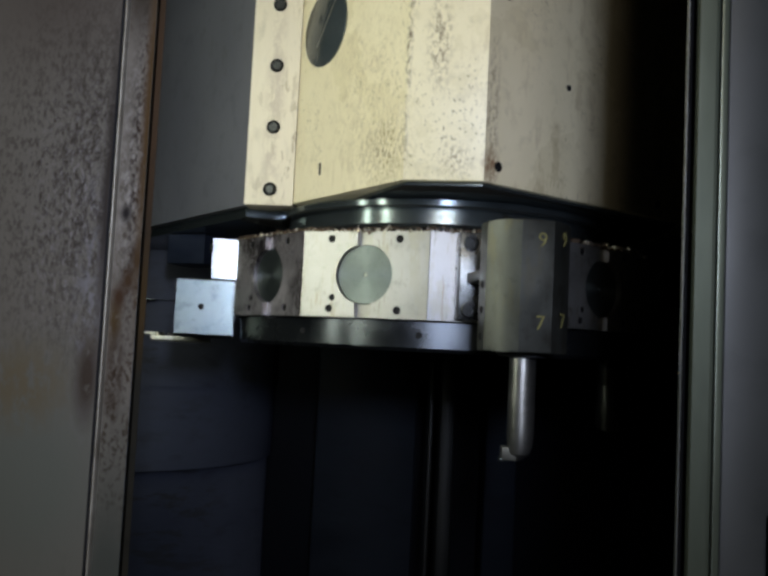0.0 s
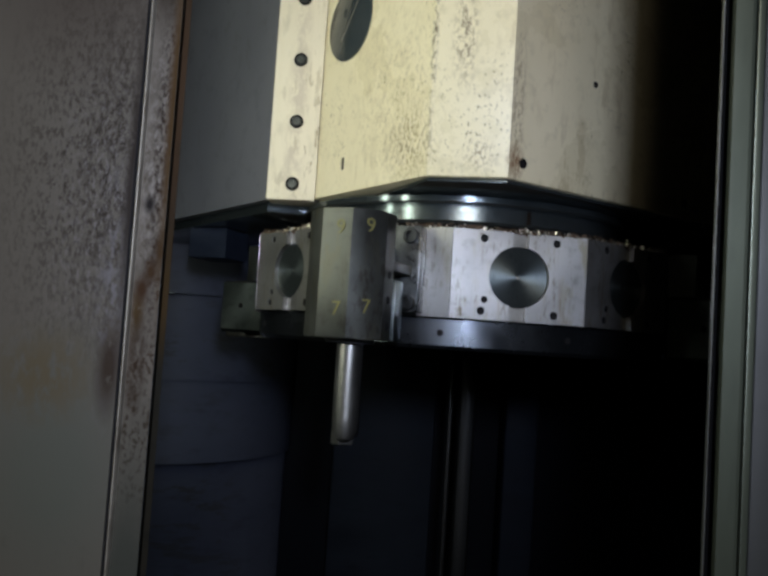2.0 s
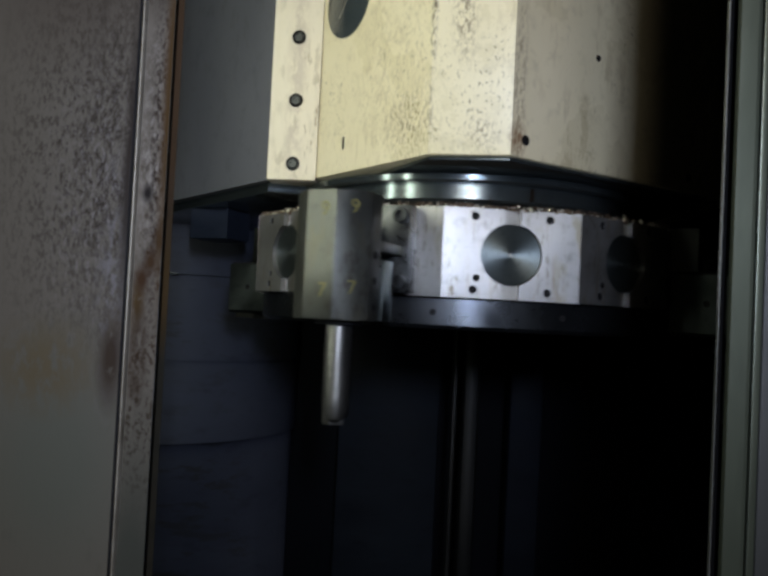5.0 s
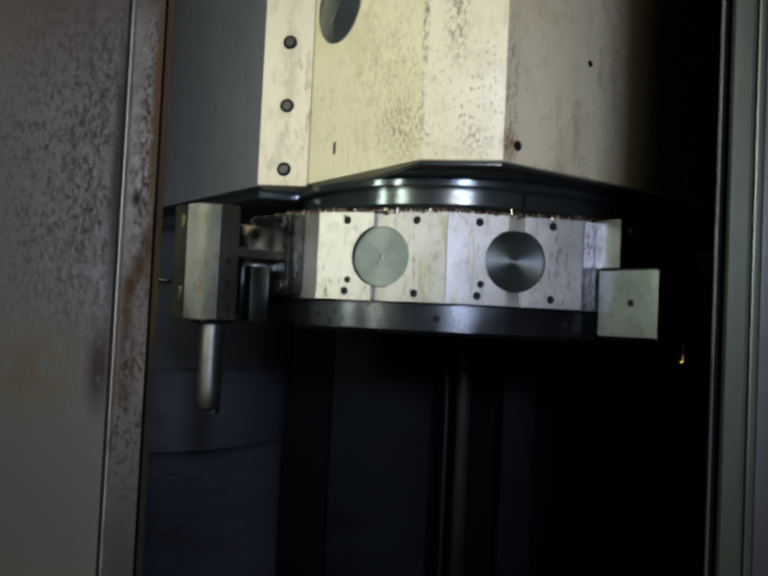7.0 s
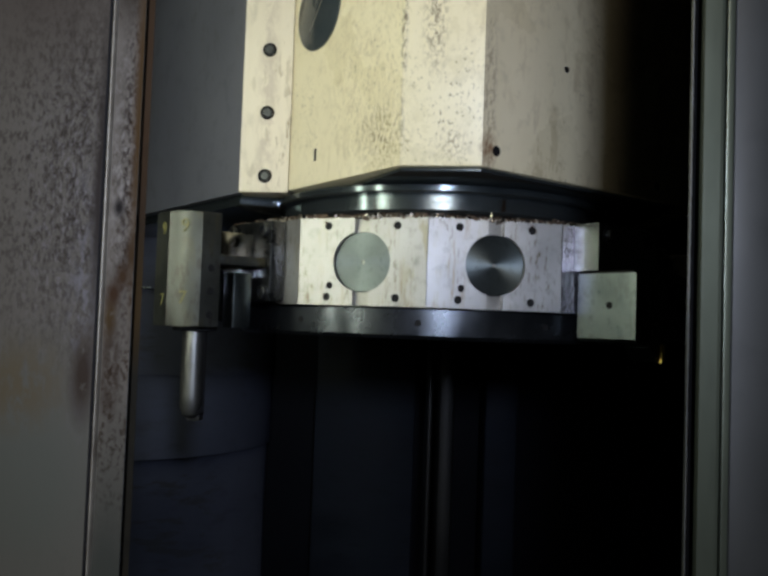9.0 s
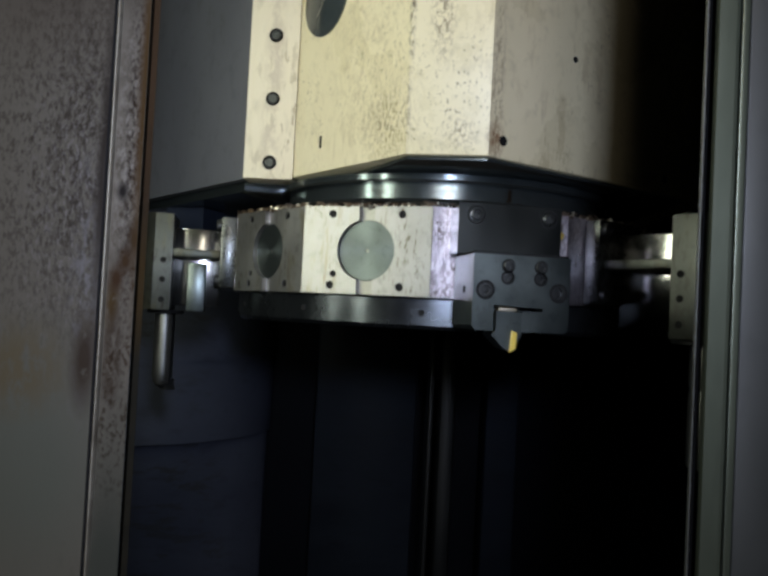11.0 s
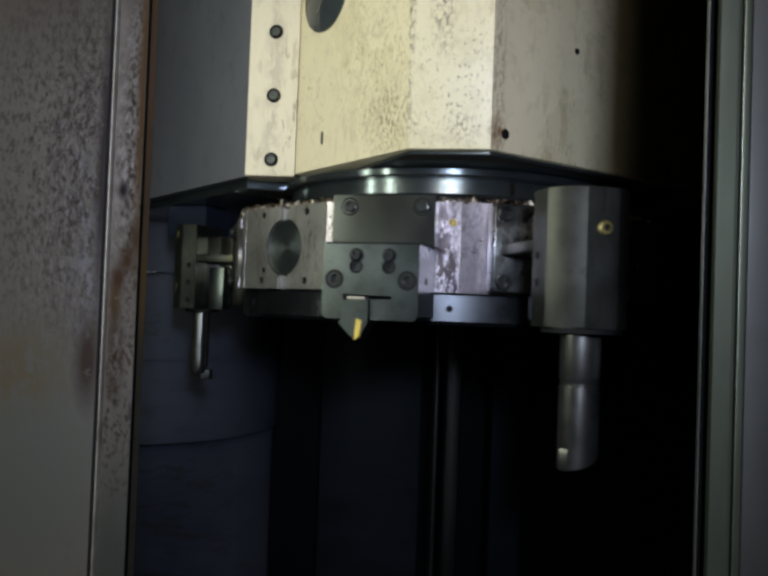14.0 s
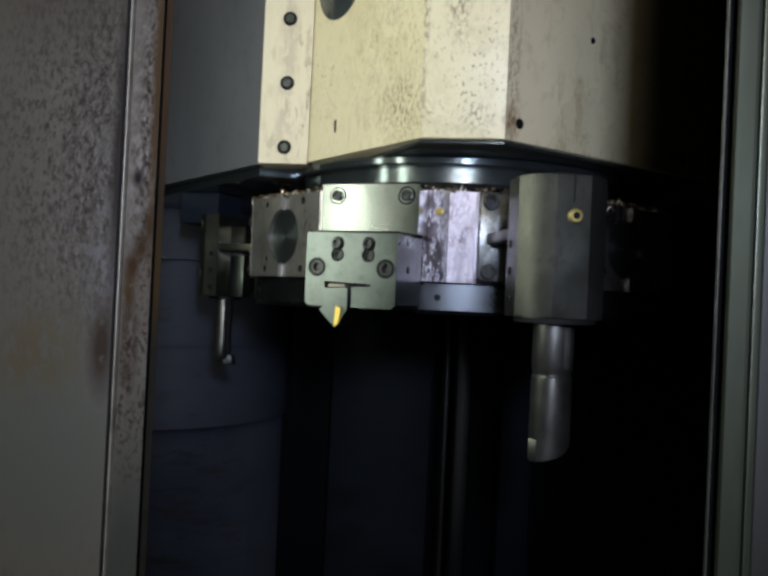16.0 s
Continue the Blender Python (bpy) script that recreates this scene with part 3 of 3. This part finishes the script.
# ---- tool holders, each in the space of its station: x along the face, -y outwards ----
def rounded(w, d, r, y0, n=4):
    """Plan outline, flat towards the turret and chamfered at its two outer corners."""
    pts = [(-w, y0)]
    for a, b in (((-w, y0 - d + r), (-w + r, y0 - d)), ((w - r, y0 - d), (w, y0 - d + r))):
        # a slightly bulged chamfer with crisp edges
        p, q = Vector(a), Vector(b)
        out = Vector((q.y - p.y, p.x - q.x)).normalized() * 0.05 * (q - p).length
        pts += [tuple(p.lerp(q, k / n) + out * 4 * (k / n) * (1 - k / n)) for k in range(n + 1)]
    pts.append((w, y0))
    return pts[::-1]


def glyph(text, parent, size, m):
    c = bpy.data.curves.new("mark", "FONT")
    c.body, c.size, c.extrude, c.align_x, c.align_y = text, size, 0.0003, "CENTER", "CENTER"
    tmp = bpy.data.objects.new("mark", c)
    scene.collection.objects.link(tmp)
    me = bpy.data.meshes.new_from_object(tmp.evaluated_get(bpy.context.evaluated_depsgraph_get()))
    bpy.data.objects.remove(tmp)
    bpy.data.curves.remove(c)
    me.materials.clear()
    me.materials.append(YELLOW)
    return part("mark", me, None, parent, "yellow painted digit", m)


def bar_holder(label, z0, z1, bar_d, bar_profile, bx=0.0, slant=0.0, back=0.076, deep=0.053, bar_out=0.092, marked=False):
    h = thing("boring_bar_holder", label, "tool holder", "tool holders", m=pose(AX, AY, 0))
    y = -AP - 0.0006
    plate = part("mount_plate", box(-0.043, 0.043, y - 0.018, y, ZB + 0.002, ZT - 0.001, 0.0015), MOUNT, h, "oily steel mounting plate")
    for x in (-0.0335, 0.0335):
        for z in (0.031, 0.097):
            screw(plate, x, y - 0.018, z)
    part("web", box(-0.036, 0.036, y - back - 0.004, y - 0.0185, 0.057, 0.067, 0.0015), HOLDER, h)
    part("neck", box(-0.006, 0.006, y - back - 0.004, y - 0.0183, z0 + 0.006, z1 - 0.014, 0.001), MIRRORED, h, "polished steel neck")
    part("foot", box(0.012, 0.034, y - 0.055, y - 0.034, z0, 0.050, 0.0012), BLOCK, h, "coolant block")
    body = part("body", prism(rounded(0.0385, deep, 0.024, y - back), z0, z1, 0.0015), HOLDER, h, "oiled steel body with chamfered front")
    by = y - bar_out
    part("collar", lathe([(bar_d * 0.85, z0 - 0.0002), (bar_d * 0.85, z0 - 0.004), (bar_d * 0.5, z0 - 0.005)], 36), DARKGAP, h, "dark collar round the bar",
         pose(bx, by, 0))
    bm = lathe(bar_profile, 40)
    low = min(v.co.z for v in bm.verts)
    for v in bm.verts:
        if v.co.z < low + 0.003:
            v.co.z += slant * v.co.x + 6.0 * slant * max(v.co.x, 0) ** 2 / 0.1
    bar = part("bar", bm, BAR, h, "bright round boring bar", pose(bx, by, 0))
    for x in (0.0388, -0.0388):
        for z in (0.005, 0.029, 0.052):
            part("screw_hole", DOT, None, body, m=pose(x, y - back - 0.010, z, 0, 0, 90 if x > 0 else -90))
    if marked:
        f, c = back + deep, 0.0122
        for text, z in (("9", 0.090), ("7", 0.018)):
            glyph(text, body, 0.018, pose(0.004, y - f - 0.0003, z, 90, 0, 0))
            glyph(text, body, 0.018, pose(0.0145 + c + 0.0014, y - f + 0.0104, z + 0.003, 90, 0, 45))
    return h, bar, by


drill, dbar, dy = bar_holder("oiled steel holder with a slim boring bar and yellow digits", -0.0075, 0.108, 0.026,
                             [(0.0120, -0.008), (0.0120, -0.078), (0.0114, -0.090), (0.0090, -0.098), (0.004, -0.1015)], 0.003, 0.0, 0.074, 0.045, 0.081, True)
# dark box along the bar's inner right quarter
part("dark_side", box(0.0005, 0.0100, -0.0010, 0.0100, -0.097, -0.012, 0.0015), DARKGAP, dbar, "dark inner side of the bar")
part("tool_head", prism([(-0.0150, 0.004), (-0.0140, 0.0135), (-0.002, 0.0150), (0.006, 0.006), (-0.004, -0.003)], -0.1045, -0.0925, 0.001), BAR, dbar, "angled tool head")
part("insert", box(-0.0155, -0.0075, 0.0065, 0.0150, -0.1062, -0.1030, 0.0006), BLOCK, dbar, "small carbide insert")

boring, bbar, by2 = bar_holder("oiled steel holder with a thick stepped boring bar", -0.0090, 0.1085, 0.040,
                               [(0.0170, -0.008), (0.0170, -0.052), (0.0160, -0.054), (0.0160, -0.057), (0.0170, -0.0585), (0.0170, -0.1225), (0.0165, -0.124)], -0.001, 0.30, 0.096, 0.051, 0.116)
part("flat", box(-0.003, 0.0095, -0.0165, -0.0100, -0.051, -0.009, 0.001), BAR, bbar, "milled flat")
part("cutting_head", prism([(-0.0190, -0.004), (-0.0150, -0.0100), (-0.011, -0.006), (-0.013, 0.004)], -0.128, -0.110, 0.001), BAR, bbar, "cutting head")
bb = part("oil_plug", lathe([(0.0075, 0.001), (0.0075, -0.0025), (0.006, -0.0035), (0.003, -0.0035), (0.0025, 0.0)], 20, axis="Y"), BRASS, boring,
          "brass oil plug", pose(0.001, -AP - 0.1482, 0.0745) @ Matrix.Diagonal((0.8, 1, 0.8, 1)))
part("plug_hole", DOT, None, bb, m=pose(0, -0.0036, 0))
part("slot", box(-0.0006, 0.0008, -AP - 0.1480, -AP - 0.1470, 0.086, 0.1075), DARKGAP, boring, "dark slot")
cc = bpy.data.curves.new("curl", "CURVE")
cc.dimensions, cc.bevel_depth, cc.bevel_resolution = "3D", 0.0005, 1
sp = cc.splines.new("POLY")
sp.points.add(39)
for i in range(40):
    t = i / 39
    sp.points[i].co = (0.038 + 0.035 * t, -AP - 0.06 - 0.004 * math.sin(9 * t), 0.094 - 0.004 * t + 0.002 * math.sin(25 * t) + (0.004 * math.cos(14 * t) if t > 0.7 else 0), 1)
tmp = bpy.data.objects.new("curl", cc)
scene.collection.objects.link(tmp)
cm = bpy.data.meshes.new_from_object(tmp.evaluated_get(bpy.context.evaluated_depsgraph_get()))
bpy.data.objects.remove(tmp)
cm.materials.clear()
cm.materials.append(CHIP)
part("chip_curl", cm, None, boring, "thin curled metal chip")


# flat dark rings with the counterbores' shade as their colour
def ring_mesh(r0, r1):
    return mesh("counterbore", lathe([(r1, 0.0004), (r1, -0.0003), (r0, -0.0003), (r0, 0.0004)], 24, axis="Y", caps=False), DARKGAP)


BORERING, SMALLRING = ring_mesh(0.0066, 0.0088), ring_mesh(0.0050, 0.0064)


def turning_block(facing=False):
    h = thing("turning_tool_block", "ground steel block with a flat facing tool and bright chips" if facing else
              "ground steel turning tool block with cap screws and a gold insert", "tool holder", "tool holders", m=pose(AX, AY, 0))
    y = -AP - 0.0006
    plate = part("clamp_plate", slab([[(-0.052, 0.0625), (0.050, 0.0625), (0.050, 0.1105), (-0.052, 0.1105)]], y - 0.030, y), POLISHED, h, "smooth upper clamp plate")
    for x in (-0.035, 0.037):
        part("counterbore", lathe([(0.0088, 0.0002), (0.0088, -0.0004), (0.0078, -0.0004), (0.0074, 0.0002)], 22, axis="Y"), DARKGAP, plate, m=pose(x, y - 0.030, 0.0995))
        screw(plate, x, y - 0.0300, 0.0995, SMALLSCREW)
    out = [(-0.042, -0.009), (-0.026, -0.009), (-0.026, 0.0145), (0.020, 0.0130), (0.020, 0.0100), (0.001, 0.0095), (0.001, -0.009), (0.041, -0.009),
           (0.045, -0.005), (0.045, 0.0600), (-0.046, 0.0600), (-0.046, -0.005)]
    holes = [circle(-0.014, 0.0395, 0.0055), circle(0.017, 0.0395, 0.0055), circle(-0.0345, 0.0275, 0.0072, 20), circle(0.0345, 0.0275, 0.0072, 20)]
    block = part("block", slab([out] + holes, y - 0.070, y - 0.002), BLOCK, h)
    part("slot_shade", box(-0.0455, 0.0445, y - 0.066, y - 0.003, 0.0602, 0.0622), DARKGAP, h, "dark gap under the plate")
    part("hole_floor", box(-0.0435, 0.0430, y - 0.060, y - 0.058, 0.018, 0.056), DARKGAP, h, "dark screw recess")
    part("back_fill", box(-0.0255, 0.0195, y - 0.040, y - 0.004, -0.0085, 0.0122), BLOCK, h)
    for x, z in ((-0.0345, 0.0275), (0.0345, 0.0275)):
        part("counterbore", BORERING, None, block, m=pose(x, y - 0.0702, z))
        screw(block, x, y - 0.0640, z)
    for x in (-0.014, 0.017):
        part("counterbore", SMALLRING, None, block, m=pose(x, y - 0.0702, 0.0500))
        part("counterbore", SMALLRING, None, block, m=pose(x, y - 0.0702, 0.0395))
        screw(block, x, y - 0.0700, 0.0500, SMALLSCREW, "set_screw")
        part("set_screw", SMALLSCREW, None, block, m=pose(x, y - 0.0640, 0.0395))
    part("side_hole", DOT, None, block, m=pose(-0.0462, y - 0.040, 0.028, 0, 0, -90))
    part("side_hole", DOT, None, block, m=pose(0.0452, y - 0.040, 0.028, 0, 0, 90))
    if facing:
        tool = part("tool_shank", box(-0.040, -0.022, y - 0.104, y - 0.030, -0.0165, -0.0093, 0.001), BAR, h, "flat facing tool")
        part("insert", prism([(-0.043, y - 0.108), (-0.028, y - 0.112), (-0.026, y - 0.098), (-0.040, y - 0.096)], -0.0092, -0.0052, 0.0004), BAR, tool, "small carbide insert")
        litter = bmesh.new()
        dice = random.Random(11)
        for i in range(90):
            vs = bmesh.ops.create_icosphere(litter, subdivisions=1, radius=dice.uniform(0.0006, 0.0019))["verts"]
            on_tool = i % 2
            mm = (pose(dice.uniform(-0.041, -0.024), y - dice.uniform(0.071, 0.106), -0.0088 + dice.uniform(0, 0.003)) if on_tool else
                  pose(dice.uniform(-0.044, 0.030), y - dice.uniform(0.034, 0.069), 0.0603 + dice.uniform(0, 0.0014)))
            bmesh.ops.transform(litter, verts=vs, matrix=mm @ pose(0, 0, 0, dice.uniform(0, 90), 0, dice.uniform(0, 360))
                                @ Matrix.Diagonal((dice.uniform(0.6, 2.6), 0.6, dice.uniform(0.3, 0.8), 1)))
        tagged(part("chip_litter", litter, CHIP, h, "bright metal chips"), kind="stuff")
        return h
    tool = part("tool_shank", slab([[(-0.0245, 0.0085), (-0.0005, 0.0085), (-0.0005, -0.012), (-0.010, -0.0265), (-0.016, -0.0245), (-0.0285, -0.0125), (-0.0245, -0.008)]],
                                   y - 0.074, y - 0.046), BLOCK, h, "square-shank turning tool")
    part("insert", slab([[(-0.0115, -0.0275), (-0.0065, -0.024), (-0.0055, -0.010), (-0.0100, -0.008)]], y - 0.0775, y - 0.0743), GOLD, tool, "gold coated insert")
    part("clamp", box(-0.0215, -0.0045, y - 0.0715, y - 0.060, 0.0090, 0.0122, 0.0006), BARE, tool, "bright clamp")
    return h


block_a = turning_block()
block_b = turning_block(True)


# ---- movement: the turret indexes four times ----
STEPS = [(0.0, 0.0), (1.0, 0.0), (1.1, 1.5), (1.2, 8.5), (1.3, 13.5), (1.4, 16.8), (1.5, 19.8), (1.6, 24.0), (1.7, 26.6), (1.8, 28.7), (1.95, 30.0), (2.2, 30.0),
         (4.85, 30.0), (5.0, 32.5), (5.1, 36.0), (5.2, 39.5), (5.3, 42.0), (5.4, 46.0), (5.5, 49.0), (5.6, 52.6), (5.7, 56.2), (5.8, 58.8), (5.9, 60.0), (6.2, 60.0),
         (9.6, 60.0), (9.8, 62.5), (10.0, 72.0), (10.2, 80.0), (10.4, 87.0), (10.55, 90.0), (10.8, 90.0),
         (13.3, 90.0), (13.4, 91.0), (13.5, 96.2), (13.6, 101.9), (13.7, 105.0), (13.8, 108.2), (13.9, 113.0), (14.0, 114.6), (14.1, 117.8), (14.25, 120.0), (14.5, 120.0),
         (16.0, 120.0)]


def motions():
    for ob, k in ((turret, 0), (block_b, 0), (drill, 3), (block_a, 6), (boring, 7)):
        walk(ob, [(t, pose(AX, AY, 0, 0, 0, TH - 60 + 30 * k - a)) for t, a in STEPS])


motions()
